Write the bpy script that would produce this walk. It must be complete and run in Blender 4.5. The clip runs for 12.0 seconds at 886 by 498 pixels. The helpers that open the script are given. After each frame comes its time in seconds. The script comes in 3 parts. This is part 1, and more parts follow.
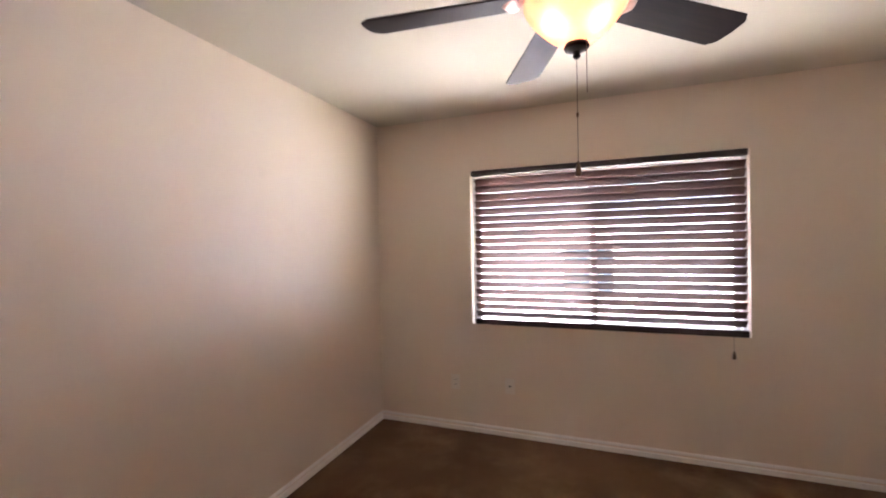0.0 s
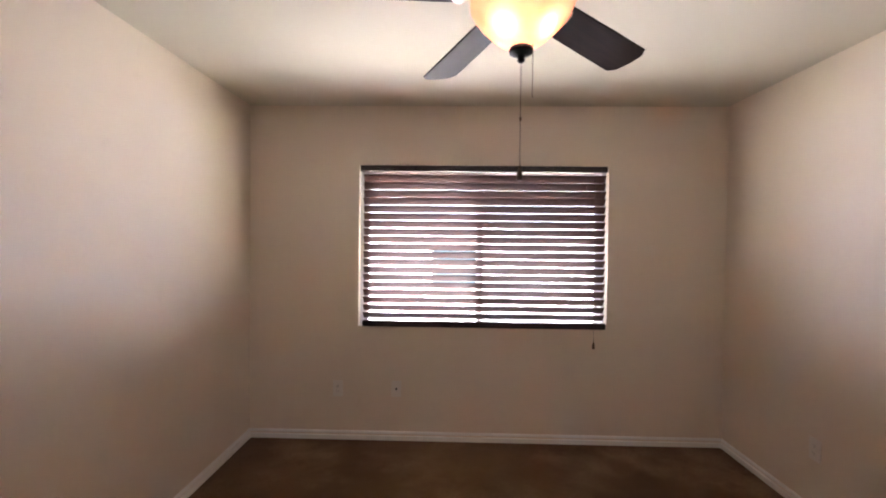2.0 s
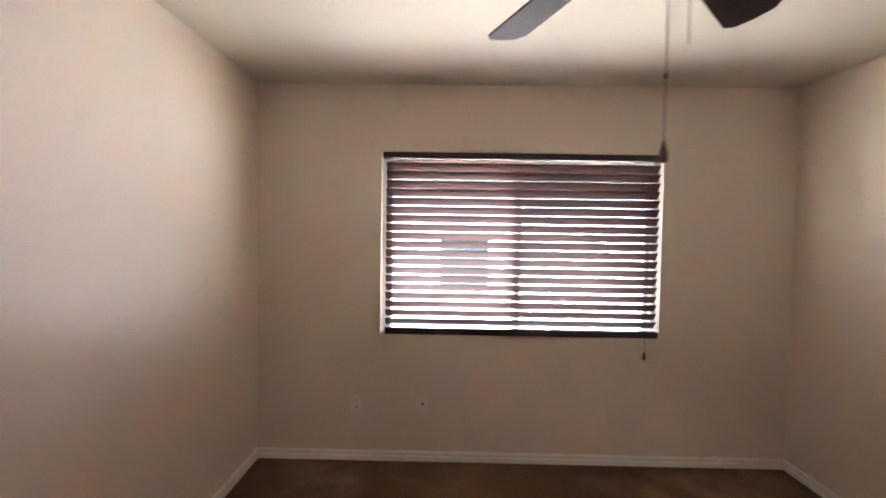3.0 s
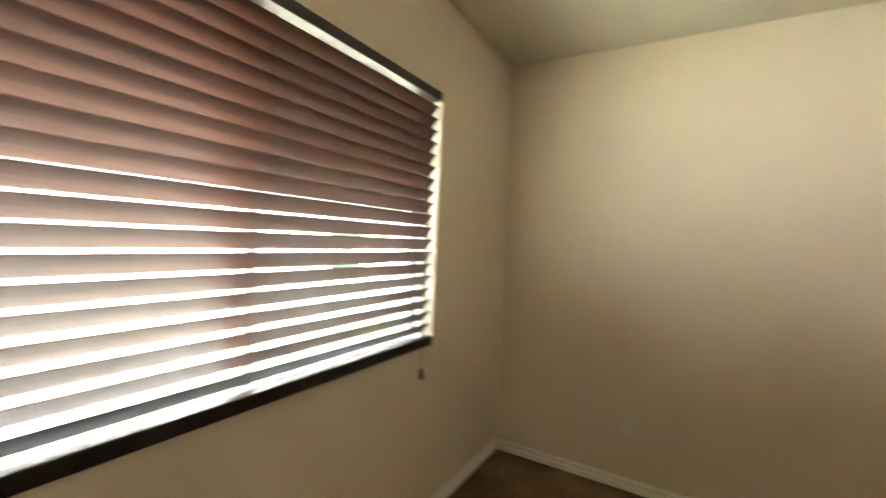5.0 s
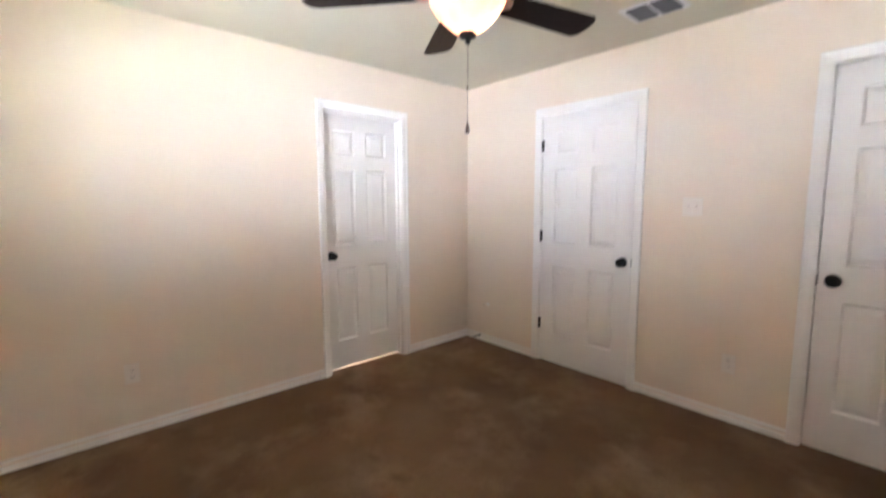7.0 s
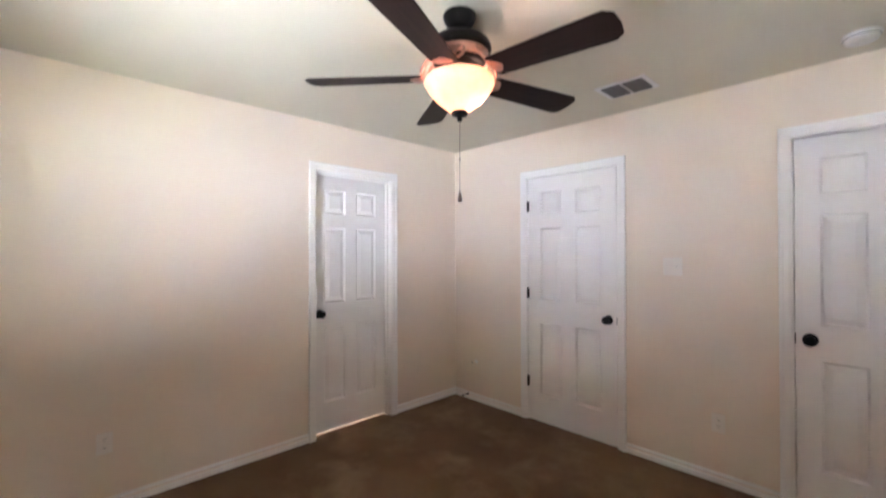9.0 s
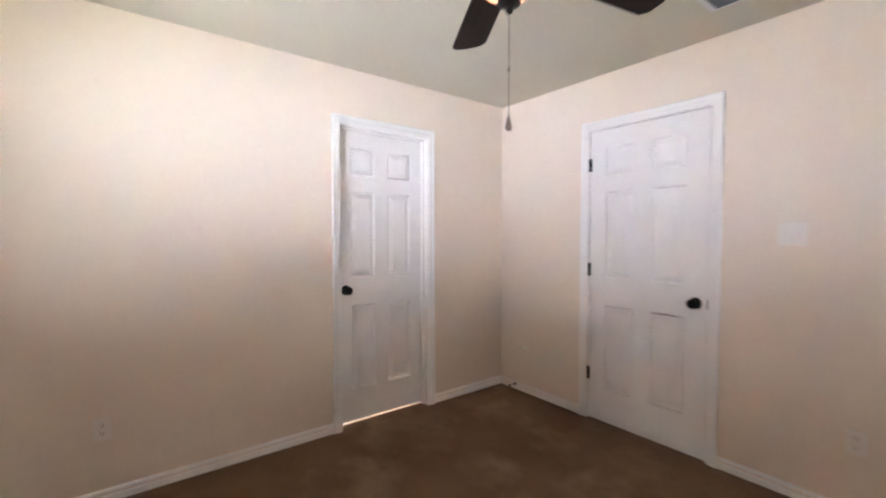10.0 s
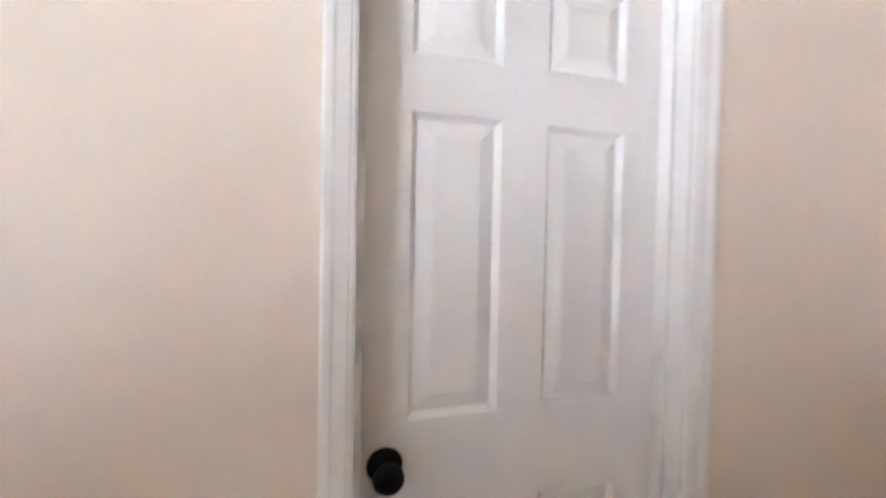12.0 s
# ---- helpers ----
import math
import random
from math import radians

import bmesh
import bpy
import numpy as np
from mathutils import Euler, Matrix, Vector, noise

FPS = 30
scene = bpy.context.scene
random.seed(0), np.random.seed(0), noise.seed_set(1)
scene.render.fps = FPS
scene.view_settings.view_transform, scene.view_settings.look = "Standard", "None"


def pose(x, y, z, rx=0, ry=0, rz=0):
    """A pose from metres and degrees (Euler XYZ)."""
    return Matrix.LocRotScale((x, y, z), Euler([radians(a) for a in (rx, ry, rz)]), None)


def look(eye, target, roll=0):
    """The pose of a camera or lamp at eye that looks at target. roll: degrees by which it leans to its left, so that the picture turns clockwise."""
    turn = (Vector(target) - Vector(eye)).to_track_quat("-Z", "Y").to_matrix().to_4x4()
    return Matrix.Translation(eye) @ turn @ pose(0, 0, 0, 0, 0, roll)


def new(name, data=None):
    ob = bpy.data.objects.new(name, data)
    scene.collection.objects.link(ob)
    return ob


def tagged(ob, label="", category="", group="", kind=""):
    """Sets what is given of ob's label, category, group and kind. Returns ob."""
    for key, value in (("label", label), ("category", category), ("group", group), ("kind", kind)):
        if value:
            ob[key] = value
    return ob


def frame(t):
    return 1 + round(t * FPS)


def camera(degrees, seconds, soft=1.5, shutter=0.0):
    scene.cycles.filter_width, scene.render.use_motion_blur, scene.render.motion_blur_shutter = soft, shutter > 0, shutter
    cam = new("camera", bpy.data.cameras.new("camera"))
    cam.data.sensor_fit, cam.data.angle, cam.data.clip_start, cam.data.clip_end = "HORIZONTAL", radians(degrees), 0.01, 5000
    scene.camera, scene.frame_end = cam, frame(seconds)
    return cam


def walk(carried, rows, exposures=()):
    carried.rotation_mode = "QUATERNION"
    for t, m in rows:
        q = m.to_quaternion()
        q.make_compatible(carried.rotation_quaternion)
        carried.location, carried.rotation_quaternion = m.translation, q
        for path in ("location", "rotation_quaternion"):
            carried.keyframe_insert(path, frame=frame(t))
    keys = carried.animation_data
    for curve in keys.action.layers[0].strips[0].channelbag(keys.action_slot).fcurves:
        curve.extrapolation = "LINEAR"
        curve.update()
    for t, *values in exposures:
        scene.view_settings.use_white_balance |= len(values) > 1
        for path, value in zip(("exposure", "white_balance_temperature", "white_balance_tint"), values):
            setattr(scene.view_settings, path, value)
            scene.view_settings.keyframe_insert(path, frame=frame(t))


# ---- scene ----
cam = camera(93.4, 12.0, soft=1.9, shutter=0.5)
PATH = [
    (0, (1.728, 0.458, 1.437), (1.015, 2.327, 1.416), -1.1),
    (0.5, (1.523, 0.639, 1.467), (1.148, 2.604, 1.454), -1.1),
    (1, (1.473, 0.553, 1.456), (1.314, 2.547, 1.455), -0.8),
    (1.5, (1.514, 0.515, 1.456), (1.498, 2.515, 1.446), 0.0),
    (2, (1.479, 0.511, 1.448), (1.428, 2.51, 1.412), 0.6),
    (2.5, (1.346, 0.615, 1.459), (1.282, 2.613, 1.41), 0.9),
    (2.7, (1.31, 0.688, 1.477), (1.247, 2.686, 1.412), 0.8),
    (4.3, (0.812, 1.934, 1.387), (1.676, 3.738, 1.409), 2.8),
    (4.5, (0.822, 2.094, 1.381), (1.918, 3.767, 1.384), 2.7),
    (5, (0.931, 2.485, 1.326), (2.645, 3.514, 1.274), 2.7),
    (5.5, (0.959, 2.693, 1.295), (2.949, 2.677, 1.097), 1.1),
    (6, (0.784, 2.77, 1.297), (2.571, 1.95, 0.934), 0.9),
    (6.5, (0.573, 2.856, 1.298), (2.129, 1.669, 0.883), 0.6),
    (7, (0.452, 2.932, 1.355), (1.941, 1.617, 1.131), -0.2),
    (7.2, (0.429, 2.947, 1.381), (1.918, 1.614, 1.315), -0.6),
    (8.8, (0.451, 2.996, 1.446), (1.894, 1.614, 1.538), -0.1),
    (9, (0.449, 2.989, 1.414), (1.895, 1.608, 1.431), -0.1),
    (9.5, (0.513, 2.915, 1.369), (1.989, 1.569, 1.271), -0.2),
    (10, (0.793, 2.637, 1.319), (2.383, 1.425, 1.249), 0.0),
    (10.5, (1.278, 2.353, 1.349), (2.941, 1.243, 1.309), 0.6),
    (11, (1.772, 2.025, 1.373), (3.531, 1.074, 1.337), 0.7),
    (11.5, (2.271, 1.771, 1.386), (4.108, 0.979, 1.357), 1.2),
    (12, (2.684, 1.561, 1.369), (4.602, 0.994, 1.323), 1.1),
]
walk(cam, [(t, look(e, g, r)) for t, e, g, r in PATH],
     exposures=[(0.0, 6.85, 7010, 39), (0.5, 6.65, 7010, 37), (2.7, 6.65, 7010, 37), (4.3, 6.68, 6730, 13), (4.5, 6.68, 6730, 13), (5.0, 6.69, 8400, 10), (5.5, 6.74, 7900, 12),
                (6.0, 7.13, 6530, 24), (6.5, 7.62, 6530, 24), (7.2, 7.64, 6330, 24), (8.8, 7.24, 6280, 26), (9.5, 7.42, 6280, 27), (10.5, 7.39, 6400, 28), (11.5, 7.26, 6350, 27),
                (12.0, 7.32, 6500, 26)])

# ---- world, sun and lamps ----
SUN_EL, SUN_AZ = 52.0, 165.0
world = bpy.data.worlds.new("sky")
scene.world = world
world.use_nodes = True
wn = world.node_tree
sky = wn.nodes.new("ShaderNodeTexSky")
sky.sky_type = "NISHITA"
sky.sun_disc = False
sky.sun_elevation = radians(SUN_EL)
sky.sun_rotation = radians(SUN_AZ)
wn.links.new(sky.outputs["Color"], wn.nodes["Background"].inputs["Color"])
wn.nodes["Background"].inputs["Strength"].default_value = 0.065
sun_dir = Vector((math.sin(radians(SUN_AZ)) * math.cos(radians(SUN_EL)),
                  math.cos(radians(SUN_AZ)) * math.cos(radians(SUN_EL)), math.sin(radians(SUN_EL))))
sun = new("sun", bpy.data.lights.new("sun", "SUN"))
sun.data.energy, sun.data.angle, sun.data.color = 2.1, radians(0.5), (1.0, 0.95, 0.88)
sun.matrix_world = look(sun_dir * 30, (0, 0, 0))

FAN = (1.667, 1.727)
BULB_WATTS, BOWL_GLOW = 0.022, 0.0003
for bx, by in ((-0.046, -0.050), (0.052, -0.042)):
    bulb = new("fan_bulb_light", bpy.data.lights.new("fan_bulb_light", "POINT"))
    bulb.data.energy, bulb.data.color, bulb.data.shadow_soft_size = BULB_WATTS, (1.0, 0.75, 0.57), 0.02
    bulb.location = (FAN[0] + bx, FAN[1] + by, 2.060)
# two added lamps outside the panes stand in for daylight, turned to each side
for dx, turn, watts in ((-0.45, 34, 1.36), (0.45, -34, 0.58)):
    day = new("daylight_standin", bpy.data.lights.new("daylight_standin", "AREA"))
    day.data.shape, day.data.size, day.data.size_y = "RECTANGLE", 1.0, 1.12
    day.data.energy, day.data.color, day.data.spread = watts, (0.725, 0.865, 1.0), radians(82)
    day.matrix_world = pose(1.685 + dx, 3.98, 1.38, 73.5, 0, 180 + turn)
# added lamp below the sill, standing in for bounce off the ground
lift = new("ground_bounce_standin", bpy.data.lights.new("ground_bounce_standin", "AREA"))
lift.data.shape, lift.data.size, lift.data.size_y = "RECTANGLE", 1.7, 0.30
lift.data.energy, lift.data.color, lift.data.spread = 0.40, (0.80, 0.91, 1.0), radians(110)
lift.matrix_world = pose(1.685, 3.87, 0.70, 142, 0, 180)
# lamp of the lit room behind the narrow door, seen as the bright line under its leaf
side_lamp = new("side_room_light", bpy.data.lights.new("side_room_light", "POINT"))
side_lamp.data.energy, side_lamp.data.color, side_lamp.data.shadow_soft_size = 1.1, (1.0, 0.92, 0.80), 0.05
side_lamp.location = (4.70, 1.15, 0.50)

# ---- plan, in metres ----
RX, RY, RZ = 3.40, 3.51, 2.415         # room width, depth and height
WT, WT_OUT = 0.115, 0.17               # inner and outer wall thickness
WX0, WX1, WZ0, WZ1 = 0.795, 2.575, 0.828, 1.992   # window opening


# ---- materials ----
def nodes_of(name):
    m = bpy.data.materials.new(name)
    m.use_nodes = True
    t = m.node_tree
    return m, t, t.nodes["Principled BSDF"]


def noise_node(t, scale, detail=3.0, rough=0.55):
    co = t.nodes.new("ShaderNodeTexCoord")
    n = t.nodes.new("ShaderNodeTexNoise")
    n.inputs["Scale"].default_value, n.inputs["Detail"].default_value, n.inputs["Roughness"].default_value = scale, detail, rough
    t.links.new(co.outputs["Object"], n.inputs["Vector"])
    return n


def ramp_node(t, source, a, b):
    r = t.nodes.new("ShaderNodeMapRange")
    r.inputs["From Min"].default_value, r.inputs["From Max"].default_value = a, b
    t.links.new(source, r.inputs["Value"])
    return r.outputs["Result"]


def mix_color(t, fac, a, b, blend="MIX"):
    m = t.nodes.new("ShaderNodeMix")
    m.data_type, m.blend_type = "RGBA", blend
    t.links.new(fac, m.inputs["Factor"])
    for sock, v in ((m.inputs[6], a), (m.inputs[7], b)):
        if isinstance(v, tuple):
            sock.default_value = (*v, 1)
        else:
            t.links.new(v, sock)
    return m.outputs[2]


def painted(name, color, rough=0.5, big=1.2, fine=180.0, vary=0.06, bump=0.15, dist=0.0008, metal=0.0, spec=0.5, grime=0.0):
    """Paint, plastic or metal with large and fine variation and relief."""
    m, t, p = nodes_of(name)
    dark = tuple(c * (1 - vary) for c in color)
    light = tuple(min(1.0, c * (1 + vary)) for c in color)
    n1, n2 = noise_node(t, big, 4), noise_node(t, fine, 2)
    c = mix_color(t, ramp_node(t, n1.outputs["Fac"], 0.3, 0.7), dark, light)
    if grime:
        n3 = noise_node(t, big * 9, 6, 0.7)
        g = t.nodes.new("ShaderNodeMath")
        g.operation = "MULTIPLY"
        g.inputs[1].default_value = grime
        t.links.new(ramp_node(t, n3.outputs["Fac"], 0.52, 0.75), g.inputs[0])
        c = mix_color(t, g.outputs[0], c, tuple(x * 0.6 for x in color))
    t.links.new(c, p.inputs["Base Color"])
    r = t.nodes.new("ShaderNodeMapRange")
    r.inputs["To Min"].default_value, r.inputs["To Max"].default_value = rough * 0.88, min(1.0, rough * 1.12)
    t.links.new(n1.outputs["Fac"], r.inputs["Value"])
    t.links.new(r.outputs["Result"], p.inputs["Roughness"])
    p.inputs["Metallic"].default_value = metal
    p.inputs["Specular IOR Level"].default_value = spec
    b = t.nodes.new("ShaderNodeBump")
    b.inputs["Strength"].default_value, b.inputs["Distance"].default_value = bump, dist
    t.links.new(n2.outputs["Fac"], b.inputs["Height"])
    t.links.new(b.outputs["Normal"], p.inputs["Normal"])
    return m


def wood(name, a, b, rough=0.35, axis=0, scale=14.0, coat=0.0, spec=0.5):
    """Stained wood with its grain drawn out along one axis."""
    m, t, p = nodes_of(name)
    co = t.nodes.new("ShaderNodeTexCoord")
    mp = t.nodes.new("ShaderNodeMapping")
    s = [scale * 6] * 3
    s[axis] = scale * 0.35
    mp.inputs["Scale"].default_value = s
    t.links.new(co.outputs["Object"], mp.inputs["Vector"])
    n = t.nodes.new("ShaderNodeTexNoise")
    n.inputs["Scale"].default_value, n.inputs["Detail"].default_value, n.inputs["Distortion"].default_value = 1.0, 6, 0.6
    t.links.new(mp.outputs["Vector"], n.inputs["Vector"])
    info = t.nodes.new("ShaderNodeObjectInfo")
    c = mix_color(t, ramp_node(t, n.outputs["Fac"], 0.3, 0.7), a, b)
    hsv = t.nodes.new("ShaderNodeHueSaturation")
    v = t.nodes.new("ShaderNodeMapRange")
    v.inputs["To Min"].default_value, v.inputs["To Max"].default_value = 0.82, 1.18
    t.links.new(info.outputs["Random"], v.inputs["Value"])
    t.links.new(v.outputs["Result"], hsv.inputs["Value"])
    t.links.new(c, hsv.inputs["Color"])
    t.links.new(hsv.outputs["Color"], p.inputs["Base Color"])
    p.inputs["Roughness"].default_value = rough
    p.inputs["Coat Weight"].default_value = coat
    p.inputs["Specular IOR Level"].default_value = spec
    b_ = t.nodes.new("ShaderNodeBump")
    b_.inputs["Strength"].default_value, b_.inputs["Distance"].default_value = 0.12, 0.0003
    t.links.new(n.outputs["Fac"], b_.inputs["Height"])
    t.links.new(b_.outputs["Normal"], p.inputs["Normal"])
    return m


def carpet_material():
    m, t, p = nodes_of("brown_carpet")
    blot, patch, tuft, fib = noise_node(t, 0.95, 3, 0.6), noise_node(t, 3.1, 6, 0.62), noise_node(t, 120, 3, 0.6), noise_node(t, 420, 2)
    worn, smear = noise_node(t, 1.7, 7, 0.6), noise_node(t, 6.5, 6, 0.7)
    c = mix_color(t, ramp_node(t, blot.outputs["Fac"], 0.36, 0.62), (0.116, 0.063, 0.031), (0.190, 0.110, 0.058))
    c = mix_color(t, ramp_node(t, worn.outputs["Fac"], 0.48, 0.68), c, (0.258, 0.166, 0.097))
    c = mix_color(t, ramp_node(t, patch.outputs["Fac"], 0.42, 0.22), c, (0.088, 0.047, 0.023))
    c = mix_color(t, ramp_node(t, smear.outputs["Fac"], 0.60, 0.90), c, (0.205, 0.122, 0.066))
    c = mix_color(t, ramp_node(t, tuft.outputs["Fac"], 0.50, 0.22), c, (0.092, 0.050, 0.025))
    c = mix_color(t, ramp_node(t, fib.outputs["Fac"], 0.62, 0.95), c, (0.236, 0.145, 0.083))
    t.links.new(c, p.inputs["Base Color"])
    p.inputs["Roughness"].default_value = 0.95
    p.inputs["Specular IOR Level"].default_value = 0.15
    p.inputs["Sheen Weight"].default_value = 0.08
    p.inputs["Sheen Roughness"].default_value = 0.5
    p.inputs["Sheen Tint"].default_value = (0.75, 0.55, 0.4, 1)
    add = t.nodes.new("ShaderNodeMath")
    add.operation = "ADD"
    t.links.new(tuft.outputs["Fac"], add.inputs[0])
    t.links.new(fib.outputs["Fac"], add.inputs[1])
    b = t.nodes.new("ShaderNodeBump")
    b.inputs["Strength"].default_value, b.inputs["Distance"].default_value = 0.45, 0.006
    t.links.new(add.outputs[0], b.inputs["Height"])
    t.links.new(b.outputs["Normal"], p.inputs["Normal"])
    return m


def wall_material():
    """Beige eggshell paint over orange-peel texture, with faint scuffs."""
    m, t, p = nodes_of("beige_wall_paint")
    big, mid, peel, drag = noise_node(t, 0.7, 4), noise_node(t, 5.5, 5, 0.65), noise_node(t, 150, 3), noise_node(t, 38, 2)
    c = mix_color(t, ramp_node(t, big.outputs["Fac"], 0.3, 0.7), (0.800, 0.684, 0.560), (0.830, 0.714, 0.590))
    c = mix_color(t, ramp_node(t, mid.outputs["Fac"], 0.62, 0.85), c, (0.770, 0.654, 0.530))
    t.links.new(c, p.inputs["Base Color"])
    r = t.nodes.new("ShaderNodeMapRange")
    r.inputs["To Min"].default_value, r.inputs["To Max"].default_value = 0.36, 0.50
    t.links.new(mid.outputs["Fac"], r.inputs["Value"])
    t.links.new(r.outputs["Result"], p.inputs["Roughness"])
    p.inputs["Specular IOR Level"].default_value = 0.4
    add = t.nodes.new("ShaderNodeMath")
    add.operation = "ADD"
    t.links.new(peel.outputs["Fac"], add.inputs[0])
    t.links.new(drag.outputs["Fac"], add.inputs[1])
    b = t.nodes.new("ShaderNodeBump")
    b.inputs["Strength"].default_value, b.inputs["Distance"].default_value = 0.18, 0.0016
    t.links.new(add.outputs[0], b.inputs["Height"])
    t.links.new(b.outputs["Normal"], p.inputs["Normal"])
    return m


def glass_material(name, tint=(1, 1, 1)):
    m, t, p = nodes_of(name)
    t.nodes.remove(p)
    tr, gl, mx = (t.nodes.new("ShaderNode" + k) for k in ("BsdfTransparent", "BsdfGlossy", "MixShader"))
    tr.inputs["Color"].default_value = (*tint, 1)
    gl.inputs["Roughness"].default_value = 0.0
    mx.inputs[0].default_value = 0.05
    t.links.new(tr.outputs[0], mx.inputs[1])
    t.links.new(gl.outputs[0], mx.inputs[2])
    t.links.new(mx.outputs[0], t.nodes["Material Output"].inputs["Surface"])
    return m


def screen_material():
    m, t, p = nodes_of("insect_screen")
    t.nodes.remove(p)
    tr, df, mx = (t.nodes.new("ShaderNode" + k) for k in ("BsdfTransparent", "BsdfDiffuse", "MixShader"))
    df.inputs["Color"].default_value = (0.07, 0.07, 0.075, 1)
    mx.inputs[0].default_value = 0.30
    t.links.new(tr.outputs[0], mx.inputs[1])
    t.links.new(df.outputs[0], mx.inputs[2])
    t.links.new(mx.outputs[0], t.nodes["Material Output"].inputs["Surface"])
    return m


def bowl_material():
    """Amber alabaster glass, lit from inside."""
    m, t, p = nodes_of("amber_glass")
    n = noise_node(t, 9, 4)
    c = mix_color(t, ramp_node(t, n.outputs["Fac"], 0.35, 0.7), (0.84, 0.56, 0.41), (0.92, 0.71, 0.59))
    tl = t.nodes.new("ShaderNodeBsdfTranslucent")
    t.links.new(c, tl.inputs["Color"])
    t.links.new(c, p.inputs["Base Color"])
    p.inputs["Roughness"].default_value = 0.25
    p.inputs["Emission Color"].default_value = (1.0, 0.62, 0.40, 1)
    p.inputs["Emission Strength"].default_value = BOWL_GLOW
    mx = t.nodes.new("ShaderNodeMixShader")
    mx.inputs[0].default_value = 0.55
    t.links.new(p.outputs[0], mx.inputs[1])
    t.links.new(tl.outputs[0], mx.inputs[2])
    t.links.new(mx.outputs[0], t.nodes["Material Output"].inputs["Surface"])
    return m


M_WALL = wall_material()
M_CEIL = painted("ceiling_paint", (0.69, 0.640, 0.520), 0.8, 0.8, 130, 0.03, 0.35, 0.0016, spec=0.2)
M_CARPET = carpet_material()
M_TRIM = painted("white_trim_paint", (0.87, 0.845, 0.80), 0.32, 2.0, 60, 0.02, 0.08, 0.0005, grime=0.05)
M_DOOR = painted("white_door_paint", (0.855, 0.83, 0.795), 0.36, 1.6, 90, 0.02, 0.12, 0.0005, grime=0.03)
M_BLACK = painted("oil_rubbed_bronze", (0.009, 0.0075, 0.007), 0.45, 12, 200, 0.25, 0.1, 0.0003, metal=0.1, spec=0.14)
M_HINGE = painted("black_hinge_metal", (0.02, 0.017, 0.016), 0.45, 12, 200, 0.25, 0.1, 0.0003, metal=0.6)
M_COPPER = painted("aged_copper_bronze", (0.52, 0.31, 0.25), 0.38, 16, 120, 0.3, 0.2, 0.0006, metal=0.9)
M_BLADE = wood("dark_fan_blade_wood", (0.014, 0.007, 0.006), (0.028, 0.013, 0.010), 0.54, 0, 9, 0.0, 0.13)
M_SLAT = wood("espresso_slat_wood", (0.052, 0.020, 0.012), (0.084, 0.034, 0.021), 0.46, 0, 9, 0.0, 0.42)
M_RAIL = wood("dark_rail_wood", (0.022, 0.013, 0.012), (0.038, 0.022, 0.019), 0.42, 0, 9, 0.0)
M_CORD = painted("brown_cord", (0.05, 0.028, 0.022), 0.8, 20, 300, 0.15)
M_TASSEL = painted("tassel_wood", (0.09, 0.05, 0.032), 0.45, 20, 150, 0.2)
M_CHAIN = painted("bronze_chain", (0.16, 0.10, 0.07), 0.35, 30, 200, 0.15, metal=0.9)
M_VINYL = painted("white_vinyl", (0.78, 0.78, 0.77), 0.4, 3, 120, 0.02, 0.05)
M_PLATE = painted("almond_plastic", (0.82, 0.755, 0.67), 0.35, 4, 150, 0.02, 0.04, 0.0002)
M_SLOT = painted("dark_slot", (0.03, 0.028, 0.026), 0.7, 10, 100, 0.1)
M_VENT = painted("white_vent_enamel", (0.74, 0.73, 0.71), 0.4, 4, 150, 0.03, 0.05)
M_VENTDARK = painted("dark_vent_grey", (0.16, 0.16, 0.165), 0.8, 6, 90, 0.15)
M_GLASS = glass_material("window_glass", (0.95, 0.98, 0.97))
M_SCREEN = screen_material()
M_BOWL = bowl_material()
M_TILE = painted("pale_tile", (0.62, 0.54, 0.44), 0.3, 3, 60, 0.06)
M_SIDING = painted("pale_siding", (0.62, 0.71, 0.82), 0.7, 0.6, 40, 0.05, 0.2, 0.002)
M_ROOF = painted("grey_shingles", (0.16, 0.15, 0.14), 0.9, 0.8, 25, 0.2, 0.5, 0.01)
M_PANE = painted("reflective_far_pane", (0.008, 0.018, 0.021), 0.08, 2, 10, 0.1, 0.0)


def lawn_material():
    """Dry pale soil with patches of green grass."""
    m, t, p = nodes_of("patchy_lawn")
    big, fine = noise_node(t, 0.55, 5, 0.6), noise_node(t, 35, 4, 0.7)
    c = mix_color(t, ramp_node(t, big.outputs["Fac"], 0.46, 0.56), (0.36, 0.34, 0.30), (0.16, 0.22, 0.09))
    c = mix_color(t, ramp_node(t, fine.outputs["Fac"], 0.5, 0.8), c, (0.28, 0.28, 0.20))
    t.links.new(c, p.inputs["Base Color"])
    p.inputs["Roughness"].default_value, p.inputs["Specular IOR Level"].default_value = 0.95, 0.1
    return m


M_GRASS = lawn_material()


# ---- builders ----
def part(name, bm, material, parent=None, label=""):
    me = bpy.data.meshes.new(name)
    bm.normal_update()
    bm.to_mesh(me)
    bm.free()
    me.materials.append(material)
    ob = new(name, me)
    if parent is not None:
        ob.parent = parent
    if label:
        ob["label"] = label
    return ob


def box(bm, x0, x1, y0, y1, z0, z1, bevel=0.0):
    vs = [bm.verts.new((x, y, z)) for x in (x0, x1) for y in (y0, y1) for z in (z0, z1)]
    fs = [bm.faces.new([vs[i] for i in q]) for q in
          ((0, 1, 3, 2), (4, 6, 7, 5), (0, 4, 5, 1), (2, 3, 7, 6), (0, 2, 6, 4), (1, 5, 7, 3))]
    if bevel:
        es = list({e for f in fs for e in f.edges})
        bmesh.ops.bevel(bm, geom=es, offset=bevel, segments=2, affect="EDGES", profile=0.6)
    return bm


